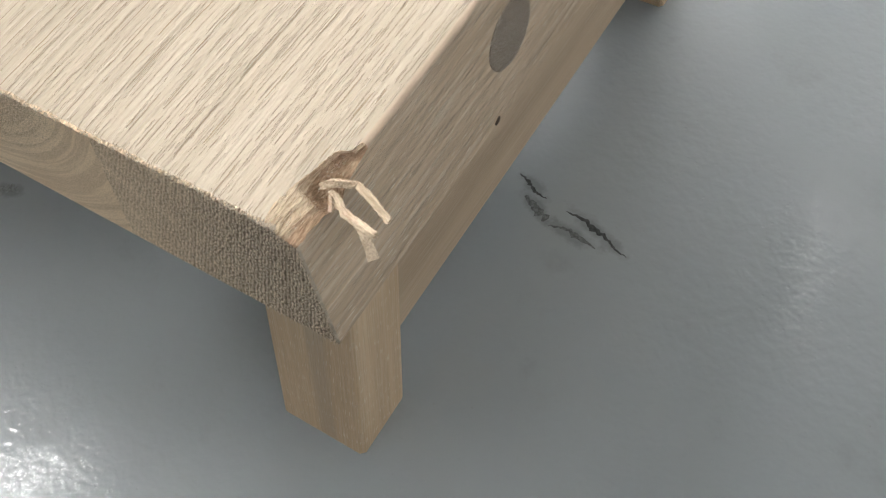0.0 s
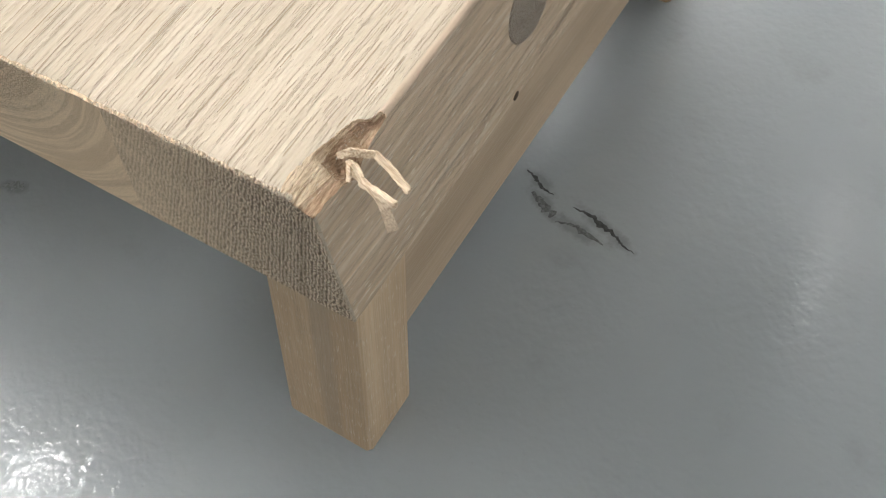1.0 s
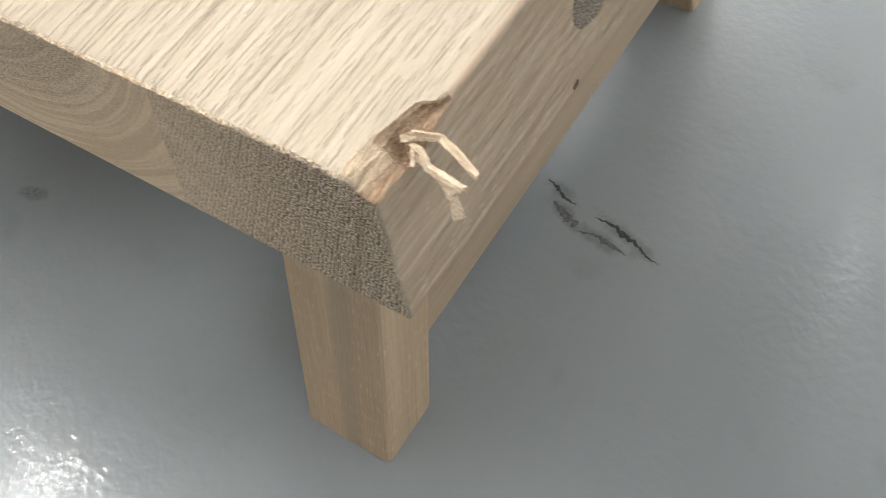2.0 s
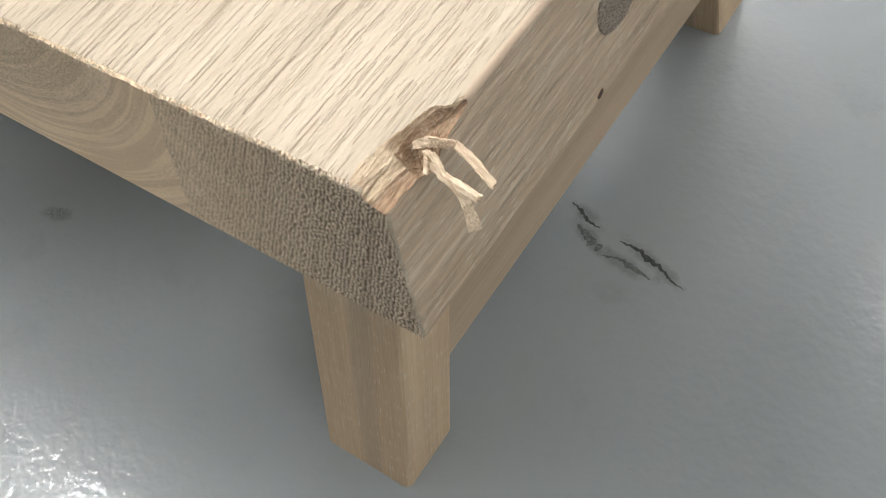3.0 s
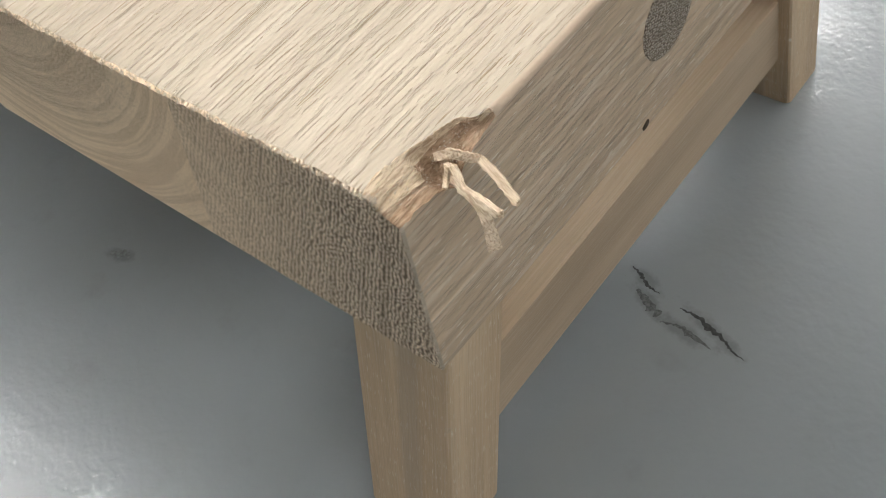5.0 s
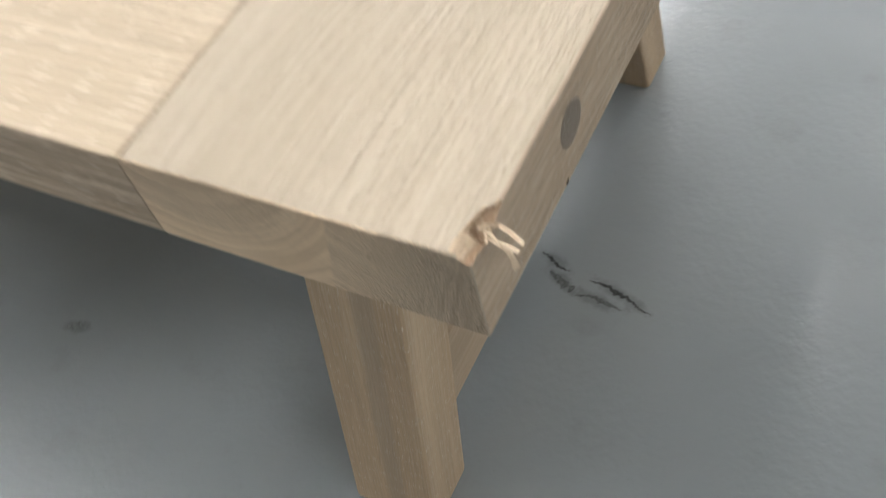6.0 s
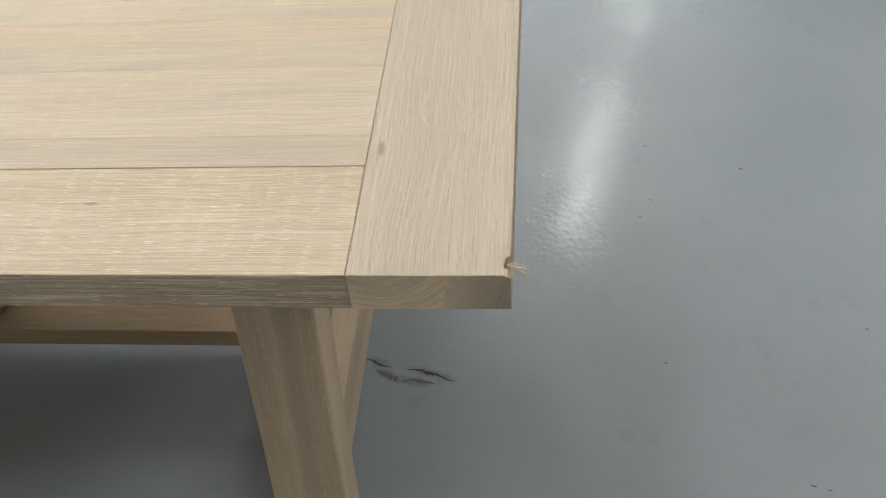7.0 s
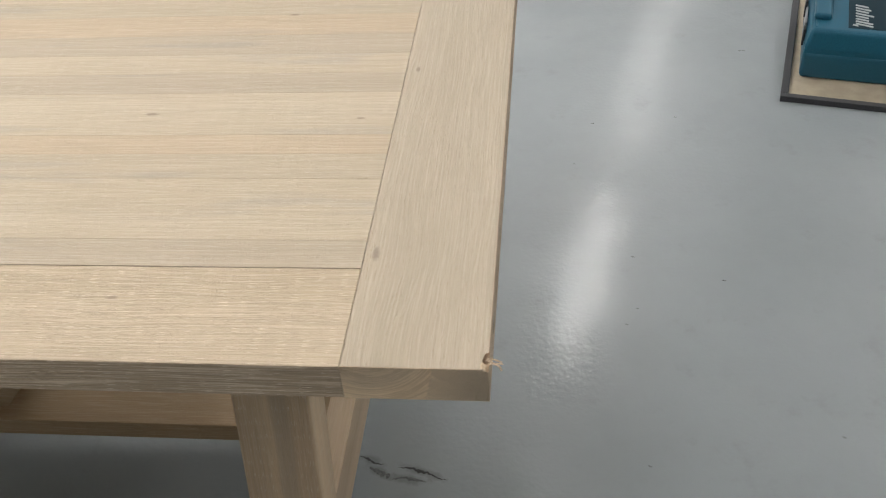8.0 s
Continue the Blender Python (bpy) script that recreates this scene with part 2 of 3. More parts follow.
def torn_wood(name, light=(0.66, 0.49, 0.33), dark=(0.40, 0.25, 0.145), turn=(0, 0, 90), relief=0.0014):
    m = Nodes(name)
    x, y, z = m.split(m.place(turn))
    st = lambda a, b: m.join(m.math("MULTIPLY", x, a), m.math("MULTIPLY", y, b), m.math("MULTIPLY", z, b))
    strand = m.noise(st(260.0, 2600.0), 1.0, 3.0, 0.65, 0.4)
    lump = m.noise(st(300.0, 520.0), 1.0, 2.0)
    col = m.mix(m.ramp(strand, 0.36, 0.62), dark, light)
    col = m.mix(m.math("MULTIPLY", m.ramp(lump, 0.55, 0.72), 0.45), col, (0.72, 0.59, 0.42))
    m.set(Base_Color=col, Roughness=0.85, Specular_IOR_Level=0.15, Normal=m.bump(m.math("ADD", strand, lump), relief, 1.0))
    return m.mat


def floor_paint():
    """Grey floor paint: a soft broad sheen under a thin glossy skin with orange peel."""
    m = Nodes("grey_floor_paint")
    p = m.place()
    mottle = m.noise(p, 2.2, 4.0, 0.6)
    grime = m.noise(p, 9.0, 5.0, 0.65)
    dust = m.noise(p, 260.0, 2.0, 0.6)
    peel = m.ramp(m.noise(p, 100.0, 1.0, 0.5), 0.30, 0.70)
    swell = m.noise(p, 26.0, 2.0)
    wave = m.noise(p, 5.0, 2.0)
    pits = m.ramp(m.voronoi(p, 70.0), 0.16, 0.05)
    col = m.mix(m.ramp(mottle, 0.3, 0.7), (0.280, 0.305, 0.315), (0.244, 0.268, 0.278))
    col = m.mix(m.math("MULTIPLY", m.ramp(grime, 0.56, 0.74), 0.35), col, (0.170, 0.183, 0.183))
    col = m.mix(m.math("MULTIPLY", m.ramp(dust, 0.70, 0.80), 0.5), col, (0.15, 0.15, 0.145))
    # rubbed-in dirt round the scuffs by the table's foot
    x, y, _ = m.split(p)
    rub = m.noise(p, 55.0, 3.0, 0.65)
    for cx, cy, slope, long, short in ((-0.230, 0.455, -0.45, 0.030, 0.013), (-0.182, 0.442, -0.1, 0.042, 0.011), (-0.160, 0.458, -0.3, 0.048, 0.011), (-0.247, 0.478, -0.4, 0.028, 0.011), (-0.782, 0.191, 0.4, 0.024, 0.011)):
        dx, dy = m.math("SUBTRACT", x, cx), m.math("SUBTRACT", y, cy)
        du = m.math("MULTIPLY", m.math("MULTIPLY_ADD", dy, slope, dx), 1.0 / long)
        dv = m.math("MULTIPLY", m.math("MULTIPLY_ADD", dx, -slope, dy), 1.0 / short)
        d = m.math("SQRT", m.math("ADD", m.math("MULTIPLY", du, du), m.math("MULTIPLY", dv, dv)))
        smear = m.ramp(m.math("MULTIPLY_ADD", m.math("SUBTRACT", rub, 0.5), 2.0, d), 1.15, 0.25)
        col = m.mix(m.math("MULTIPLY", smear, 0.62), col, (0.125, 0.135, 0.130))
    height = m.math("ADD", m.math("MULTIPLY", peel, 0.00018), m.math("MULTIPLY", swell, 0.00040))
    height = m.math("MULTIPLY_ADD", wave, 0.0010, height)
    height = m.math("MULTIPLY_ADD", pits, -0.00008, height)
    m.set(Base_Color=col, Roughness=m.math("MULTIPLY_ADD", grime, 0.16, 0.30), Specular_IOR_Level=0.7, Coat_Weight=m.ramp(grime, 0.70, 0.40, 0.12, 0.40), Coat_Roughness=m.math("MULTIPLY_ADD", grime, 0.10, 0.015), Coat_Normal=m.bump(height, 1.0, 1.0), Normal=m.bump(height, 0.7, 1.0))
    return m.mat


def plain(name, colour, rough=0.5, metal=0.0, grain=0.0, scale=300.0, spec=0.5):
    m = Nodes(name)
    n = m.noise(m.place(), scale, 3.0, 0.6)
    m.set(Base_Color=m.mix(m.ramp(n, 0.3, 0.7), tuple(c * (1 - grain) for c in colour), tuple(min(1, c * (1 + grain)) for c in colour)),
          Roughness=m.math("MULTIPLY_ADD", n, 0.14, rough - 0.07), Metallic=metal, Specular_IOR_Level=spec, Normal=m.bump(n, 0.0002, 0.4))
    return m.mat


def glow(name, colour, strength):
    m = Nodes(name)
    m.set(Base_Color=(0.9, 0.9, 0.9), Emission_Color=colour, Emission_Strength=strength)
    return m.mat


OAK_LONG = oak("brushed_oak_along", knots=((-0.156, 0.359, 0.0026), (-0.392, 0.369, 0.004), (-0.278, 0.600, 0.0032), (-0.333, 0.075, 0.003)), streak=0.2, lime=0.7, lime_width=1.5, cloud=0.18)
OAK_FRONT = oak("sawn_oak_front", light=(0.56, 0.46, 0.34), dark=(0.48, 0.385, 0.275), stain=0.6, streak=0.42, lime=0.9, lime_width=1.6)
OAK_CROSS = oak("brushed_oak_across", turn=(0, 0, 90), knots=((-0.137, -0.108, 0.0050), (-0.460, -0.105, 0.003)), light=(0.530, 0.446, 0.338), dark=(0.478, 0.401, 0.299), stain=0.85, streak=0.11)
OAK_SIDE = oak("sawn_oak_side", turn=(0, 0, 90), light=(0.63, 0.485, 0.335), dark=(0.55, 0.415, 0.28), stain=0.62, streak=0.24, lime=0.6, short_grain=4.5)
OAK_MID = oak("sanded_oak_along", knots=((-0.156, 0.359, 0.0026), (-0.392, 0.369, 0.004), (-0.278, 0.600, 0.0032)), light=(0.565, 0.473, 0.355), dark=(0.525, 0.437, 0.321), relief=0.5, stain=0.34, streak=0.13, lime=0.3, lime_width=1.3, cloud=0.4)
OAK_EDGE = oak("handled_oak_edge", turn=(0, 0, 90), light=(0.56, 0.44, 0.325), dark=(0.49, 0.375, 0.27), relief=0.25, stain=0.15)
OAK_LEG, OAK_LEG_BACK = (oak(name, turn=(tilt, 90, 0), light=(0.75, 0.57, 0.37), dark=(0.59, 0.43, 0.27), relief=0.5, stain=0.15, streak=0.14, lime=0.9, lime_width=1.2, band=(-0.276, 0.016))
                         for name, tilt in (("oiled_oak_leg", 12.4), ("oiled_oak_back_leg", -12.4)))
OAK_RAIL = oak("oiled_oak_rail", turn=(0, 0, 90), light=(0.60, 0.46, 0.315), dark=(0.48, 0.36, 0.24), relief=0.5, stain=0.2)
OAK_BEAM = oak("oiled_oak_beam", light=(0.47, 0.345, 0.21), dark=(0.38, 0.27, 0.16), relief=0.5, stain=0.2)
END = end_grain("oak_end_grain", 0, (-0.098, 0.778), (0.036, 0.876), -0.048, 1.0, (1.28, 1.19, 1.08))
PLUG = end_grain("oak_plug_end", 1, (0.16, 0.70), (0.16, 0.70), -5.0, 1.0, (0.98, 0.96, 0.96))
TORN = torn_wood("torn_oak", (0.84, 0.70, 0.51), (0.56, 0.405, 0.26), relief=0.0010)
FRAYED = torn_wood("frayed_oak", (0.70, 0.61, 0.48), (0.52, 0.43, 0.32), relief=0.0003)
# browner inner wood, darkened further: the hollow's shade is in its colour
TORN_INNER = torn_wood("torn_oak_shaded_hollow", (0.56, 0.395, 0.265), (0.36, 0.235, 0.145), relief=0.0008)
SPLINTER = torn_wood("splinter_oak", (0.84, 0.70, 0.52), (0.59, 0.44, 0.30), (0, 0, 20), 0.0004)
FLOOR = floor_paint()
CRACK = plain("bare_crack", (0.048, 0.049, 0.048), 0.8, grain=0.4)
FAINT = plain("faint_scuff", (0.200, 0.212, 0.210), 0.6, grain=0.3)
BLOT = plain("grey_scuff", (0.11, 0.115, 0.115), 0.6, grain=0.4)
WALL = plain("white_wall_paint", (0.50, 0.50, 0.49), 0.7, grain=0.04, scale=6.0)
CEIL = plain("white_ceiling_paint", (0.55, 0.55, 0.54), 0.8, grain=0.03, scale=5.0)
LAMP = glow("lamp_diffuser_glow", (1.0, 0.985, 0.972), LAMP_GLOW)
# glow set lamp by lamp, only to balance floor, end face and reflections
LAMP_DIM = glow("dim_lamp_diffuser_glow", (1.0, 0.985, 0.972), LAMP_GLOW * 0.28)
LAMP_BOOSTED = glow("boosted_lamp_diffuser_glow", (1.0, 0.985, 0.972), LAMP_GLOW * 1.85)
LAMP_HALVED = glow("weak_lamp_diffuser_glow", (1.0, 0.985, 0.972), LAMP_GLOW * 0.5)
HOUSING = plain("white_lamp_housing", (0.75, 0.75, 0.74), 0.4)
RUBBER = plain("black_rubber_rim", (0.035, 0.036, 0.04), 0.55, grain=0.2)
PLY = plain("pale_plywood", (0.36, 0.305, 0.225), 0.6, grain=0.10, scale=25.0)
TEAL = plain("teal_plastic", (0.010, 0.088, 0.142), 0.36, grain=0.08)
TEAL_LID = plain("teal_lid_plastic", (0.011, 0.092, 0.145), 0.45, grain=0.08, spec=0.3)
DARK_PANEL = plain("dark_panel_plastic", (0.013, 0.030, 0.041), 0.65, grain=0.1, spec=0.1)
BLACK = plain("black_latch_plastic", (0.02, 0.022, 0.024), 0.45)
GREY = plain("grey_plastic", (0.32, 0.34, 0.35), 0.4)
SILVER = plain("silver_print", (0.36, 0.38, 0.38), 0.5)
NICK = plain("dark_nick", (0.075, 0.052, 0.034), 0.9)


# ---- building helpers ----
def part(name, bm, material, parent=None, label="", tint=None, smooth=False, mats=()):
    me = bpy.data.meshes.new(name)
    bm.normal_update()
    bm.to_mesh(me)
    bm.free()
    for mt in (material, *mats):
        me.materials.append(mt)
    if smooth:
        for f in me.polygons:
            f.use_smooth = True
    ob = new(name, me)
    if parent is not None:
        ob.parent = parent
        ob.matrix_parent_inverse = parent.matrix_world.inverted()
    if tint:
        ob.color = (*tint, 1)
    return tagged(ob, label)


def holder(name, at, label, category, group="", kind=""):
    ob = new(name)
    ob.empty_display_size = 0.1
    ob.matrix_world = at if isinstance(at, Matrix) else Matrix.Translation(at)
    bpy.context.view_layer.update()
    return tagged(ob, label, category, group, kind)


def box(lo, hi, bevel=0.0, segments=2, bm=None):
    """An axis-aligned block with rounded edges."""
    out = bm or bmesh.new()
    made = bmesh.ops.create_cube(out, size=1.0)["verts"]
    for v in made:
        v.co = Vector([lo[i] + (v.co[i] + 0.5) * (hi[i] - lo[i]) for i in range(3)])
    if bevel:
        edges = {e for v in made for e in v.link_edges}
        bmesh.ops.bevel(out, geom=list(edges), offset=bevel, segments=segments, affect="EDGES", profile=0.6)
    return out


def loft(rings, closed=True, caps=True):
    """A skin over rings of points; returns the bmesh and the grid of faces, ring by ring."""
    bm = bmesh.new()
    rows = [[bm.verts.new(p) for p in ring] for ring in rings]
    faces = []
    n = len(rings[0])
    for a, b in zip(rows, rows[1:]):
        faces.append([bm.faces.new((a[i], a[(i + 1) % n], b[(i + 1) % n], b[i])) for i in range(n if closed else n - 1)])
    ends = []
    if caps:
        ends = [bm.faces.new(rows[0][::-1]), bm.faces.new(rows[-1])]
    return bm, faces, ends


def rnd(a, b):
    return random.uniform(a, b)


# ---- the setting ----
R = pose(0, 0, 0, 0, 0, -TURN)


def room():
    bm = bmesh.new()
    box((-9, -7, -0.2), (9, 13, 0.0), bm=bm)
    bm.transform(R)
    ground = tagged(part("floor", bm, FLOOR), "glossy grey painted concrete floor with scuffs", "floor", kind="structure")
    spans = {"wall_south": ((-9.2, -7.2, 0), (9.2, -7, CEILING)), "wall_north": ((-9.2, 13, 0), (9.2, 13.2, CEILING)),
             "wall_west": ((-9.2, -7, 0), (-9, 13, CEILING)), "wall_east": ((9, -7, 0), (9.2, 13, CEILING))}
    for name, (lo, hi) in spans.items():
        bm = box(lo, hi)
        bm.transform(R)
        tagged(part(name, bm, WALL), "plain white painted wall of the workshop", "wall", kind="structure")
    bm = box((-9.2, -7.2, CEILING), (9.2, 13.2, CEILING + 0.15))
    bm.transform(R)
    tagged(part("ceiling", bm, CEIL), "plain white painted workshop ceiling", "ceiling", kind="structure")
    return ground


floor = room()


def strip_lamp(glass, label):
    lamp = holder("strip_lamp", (0, 0, CEILING), label, "ceiling lamp", "ceiling strip lamps")
    part("housing", box((-0.065, -0.77, CEILING - 0.03), (0.065, 0.77, CEILING - 0.001), 0.006), HOUSING, lamp)
    part("diffuser", box((-0.05, -0.75, CEILING - 0.048), (0.05, 0.75, CEILING - 0.031)), glass, lamp, "glowing white diffuser")
    return lamp


def lamp_rows():
    bright = strip_lamp(LAMP, "white ceiling strip lamp with a glowing diffuser")
    faint = strip_lamp(LAMP_DIM, "white ceiling strip lamp with its glow turned down")
    halved = strip_lamp(LAMP_HALVED, "white ceiling strip lamp at half glow")
    # turned up beyond the others to brighten the floor it reflects in
    boosted = strip_lamp(LAMP_BOOSTED, "white ceiling strip lamp with its glow turned up")
    k = math.tan(radians(TURN))
    poses = []
    # 1.9 row and i = -2 lamps are unseen, added to spread the light
    for x0 in (-3.45, -2.46, -0.66, 1.9):
        for i in range(-2, 4):
            y = 2.10 + 2.2 * i
            m = pose(x0 + k * y, y, CEILING, 0, 0, -TURN)
            dim = i == -2 or (x0 == -0.66 and i == 0)
            half = x0 == -0.66 and i >= 2
            poses.append((boosted if x0 == -2.46 and i == -1 else faint if dim else halved if half else bright, m))
    for lamp, m in poses:
        if lamp.location.length < CEILING + 0.01 and lamp.rotation_euler.z == 0:
            lamp.matrix_world = m
        else:
            copy_thing(lamp, m)


lamp_rows()

# ---- the table ----
TOP, UNDER = 0.750, 0.713
WIDTH, LENGTH, CAP = 1.030, 2.3, 0.1185
table = holder("dining_table", (-LENGTH / 2, WIDTH / 2, 0), "pale brushed oak dining table with one splintered corner", "table")


def near(y, table_):
    """Straight-line look-up in (y, value) pairs."""
    for (a, va), (b, vb) in zip(table_, table_[1:]):
        if a <= y <= b:
            return va + (vb - va) * (y - a) / (b - a)
    return table_[-1][1]


def end_board():
    """The board across the table's end, its grain across the table, one top corner broken out."""
    reach = ((0, 5.8), (1.8, 6.5), (3.7, 6.6), (8, 6.0), (11.8, 5.0), (14.7, 4.3), (16.6, 3.9), (17.5, 3.3), (18.0, 1.9), (18.6, 1.3), (20.3, 1.1), (30, 1.1))
    drop = ((0, 3.0), (2, 2.6), (4.3, 2.8), (8.0, 3.6), (9.4, 4.6), (10.8, 5.8), (12, 4.4), (13.2, 3.3), (15.2, 2.4), (17.8, 1.6), (20.3, 1.1), (30, 1.1))
    inset = ((0, 3.0), (1.6, 3.0), (4.3, 2.4), (7.5, 2.0), (9.0, 3.2), (10.5, 4.0), (12, 3.8), (14, 3.3), (17.5, 2.4), (18.2, 1.1), (20.3, 0.8), (30, 0.8))
    sink = ((0, 1.9), (1.6, 2.2), (4.3, 2.2), (7.5, 2.3), (8.8, 4.0), (10.5, 4.9), (12, 3.6), (14, 2.4), (17.5, 1.5), (18.2, 0.9), (20.3, 0.5), (30, 0.5))
    e = 0.0009
    ys = [0, 0.0005] + [0.001 + 0.0005 * i for i in range(42)] + [0.0225, 0.025, 0.03, 0.04, 0.055]
    ys += [0.08 + 0.0445 * i for i in range(21)] + [WIDTH - 0.001, WIDTH]
    rings, chip = [], 24
    top_n, side_n = 110, 10
    for k, y in enumerate(ys):
        mm = y * 1000
        broken = mm < 20.3
        a, d = (near(mm, reach) * 1e-3, near(mm, drop) * 1e-3) if broken else (0.0011, 0.0011)
        if broken:
            a = max(e, a + 0.0004 * noise.noise((mm * 0.9, 3, 0)) + 0.0003 * noise.noise((mm * 1.9, 9, 0)))
            d = max(e, d + 0.0005 * noise.noise((mm * 0.8, 17, 0)))
        ring = [(-CAP + e, y, UNDER)]
        ring += [(-0.0001, y, UNDER)]
        for i in range(side_n):
            f = i / (side_n - 1)
            z = UNDER + 0.0001 + (TOP - d - UNDER - 0.0001) * f
            fray = rnd(0, 0.00045) if k == 0 else 0
            ring.append((-fray, y, z))
        for i in range(1, chip):
            f = i / chip
            bow = f * math.pi / 2
            x, z = -a * (1 - math.cos(bow)), TOP - d * (1 - math.sin(bow))
            if broken:
                # a hollow from the side in to a crease and up to the rim
                cx, cz = min(near(mm, inset) * 1e-3, a * 0.9), near(mm, sink) * 1e-3
                bx, bz = -2 * cx + a / 2, -2 * cz + d / 2
                x, z = 2 * f * (1 - f) * bx - f * f * a, TOP + 2 * f * (1 - f) * bz - (1 - f) ** 2 * d
                rough = math.sin(math.pi * f) * (0.5 if f < 0.45 else 1.0)
                step = 0.0007 * noise.noise((mm * 0.16, f * 11, 1)) + 0.0006 * noise.noise((mm * 0.35, f * 19, 2)) + 0.00035 * noise.noise((mm * 0.9, f * 37, 7))
                n = Vector((d, 0, a)).normalized()
                x, z = x - n.x * step * rough, min(TOP, z - n.z * step * rough)
            ring.append((min(0.0002, x), y, min(z, TOP)))
        for i in range(top_n):
            f = i / (top_n - 1)
            x = -a + (-CAP + e + a) * f
            crumble = rnd(0.00005, 0.00075) if k == 0 else rnd(0, 0.00022) if k == 1 else 0
            ring.append((x, y + (rnd(0, 0.0003) if k == 1 else 0), TOP - crumble))
        ring += [(-CAP, y, TOP - e), (-CAP, y, UNDER + e)]
        rings.append(ring)
    bm, faces, ends = loft(rings)
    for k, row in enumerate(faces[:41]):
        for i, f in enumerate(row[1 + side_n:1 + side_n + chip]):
            # behind the splinters the dark hollow tone reaches higher, standing in for shade
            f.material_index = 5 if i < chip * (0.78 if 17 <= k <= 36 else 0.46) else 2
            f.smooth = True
    for row in faces[41:]:
        for f in row[1 + side_n:1 + side_n + chip]:
            f.material_index = 3
            f.smooth = True
    for f in faces[0][1 + side_n:]:
        f.material_index = 1 if f.material_index == 0 else f.material_index
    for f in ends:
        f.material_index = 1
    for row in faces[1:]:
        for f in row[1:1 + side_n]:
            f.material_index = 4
    bmesh.ops.recalc_face_normals(bm, faces=bm.faces[:])
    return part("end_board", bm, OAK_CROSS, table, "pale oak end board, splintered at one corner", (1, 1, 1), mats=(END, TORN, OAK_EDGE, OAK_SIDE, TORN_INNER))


cap = end_board()


def far_cap():
    bm = box((-LENGTH, 0, UNDER), (-LENGTH + CAP, WIDTH, TOP), 0.0006, 1)
    return part("end_board", bm, OAK_CROSS, table, tint=(1, 1, 1))


far_cap()


def staves():
    """Boards along the table: two edge boards and the staves glued between them."""
    x0, x1 = -LENGTH + CAP + 0.0003, -CAP - 0.0003
    tints = {"pale": (1.03, 1.02, 1.0), "grey": (0.885, 0.875, 0.875), "peach": (0.99, 0.925, 0.865), "mid": (0.95, 0.94, 0.92), "cream": (1.07, 1.015, 0.965)}
    cuts = [(0.0, "cream"), (0.117, "grey"), (0.155, "pale"), (0.25, "mid"), (0.293, "peach"), (0.328, "pale"), (0.412, "grey"), (0.455, "pale"),
            (0.50, "grey"), (0.548, "peach"), (0.60, "mid"), (0.645, "pale"), (0.695, "grey"), (0.75, "cream"), (0.82, "mid"), (0.913, "pale"), (WIDTH, "")]
    for (a, tone), (b, _) in zip(cuts, cuts[1:]):
        edge = a == 0.0 or b == WIDTH
        lo, hi = (0.0004 if a in (0.117, 0.913) or edge else 0.00006), (0.0004 if b in (0.117, 0.913) else 0.00006)
        bm = box((x0, a + (lo if a else 0), UNDER), (x1, b - (hi if b < WIDTH else 0), TOP), 0.0006 if edge else 0.00018, 1)
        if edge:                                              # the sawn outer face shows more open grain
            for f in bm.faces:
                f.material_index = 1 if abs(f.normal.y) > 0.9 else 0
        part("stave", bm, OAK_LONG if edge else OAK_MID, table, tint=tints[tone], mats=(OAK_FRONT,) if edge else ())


staves()


def leg(x0, x1, y_foot, y_top, depth):
    """A square leg that leans in the plane of the table's end; its foot and top are cut level."""
    rings = []
    sgn = 1 if y_top > y_foot else -1
    for z in (0.0, 0.003, 0.2, 0.45, UNDER):
        f = z / UNDER
        y = y_foot + (y_top - y_foot) * f
        q = y + sgn * depth
        c, s = 0.0022 * (1 if z else 2.0), sgn
        rings.append([(x0 + c, y, z), (x1 - c, y, z), (x1, y + s * c, z), (x1, q - s * c, z), (x1 - c, q, z), (x0 + c, q, z), (x0, q - s * c, z), (x0, y + s * c, z)])
    bm, _, _ = loft(rings)
    bmesh.ops.recalc_face_normals(bm, faces=bm.faces[:])
    return bm


LEG_IN, LEG_OUT, LEAN, DEPTH = -0.331, -0.236, 0.157, 0.070
for x0, x1 in ((LEG_IN, LEG_OUT), (-LENGTH - LEG_OUT, -LENGTH - LEG_IN)):
    part("leg", leg(x0, x1, 0.133, 0.133 + LEAN, DEPTH), OAK_LEG, table, tint=(1, 1, 1))
    part("leg", leg(x0, x1, 0.848, 0.848 - LEAN, DEPTH), OAK_LEG_BACK, table, tint=(0.97, 0.96, 0.95))
for x0, x1 in ((-0.291, -0.250), (-LENGTH + 0.250, -LENGTH + 0.291)):
    part("stretcher", box((x0, 0.213, 0.074), (x1, 0.777, 0.169), 0.0025), OAK_RAIL, table, tint=(1, 1, 1))
part("long_stretcher", box((-LENGTH + 0.292, 0.445, 0.083), (-0.292, 0.585, 0.120), 0.003), OAK_BEAM, table, "oiled oak plank between the trestles", tint=(0.95, 0.92, 0.88))


def brace(x0, x1, width, y0, y1):
    """A leaning brace from the long stretcher up to the underside of the top."""
    bm, _, _ = loft([[(x, y0, z), (x + width, y0, z), (x + width, y1, z), (x, y1, z)] for x, z in ((x0, 0.120), (x1, UNDER))])
    bmesh.ops.recalc_face_normals(bm, faces=bm.faces[:])
    bmesh.ops.bevel(bm, geom=bm.edges[:], offset=0.002, segments=1, affect="EDGES")
    return bm


part("brace", brace(-0.955, -0.46, 0.115, 0.470, 0.560), OAK_BEAM, table, tint=(1, 1, 1))
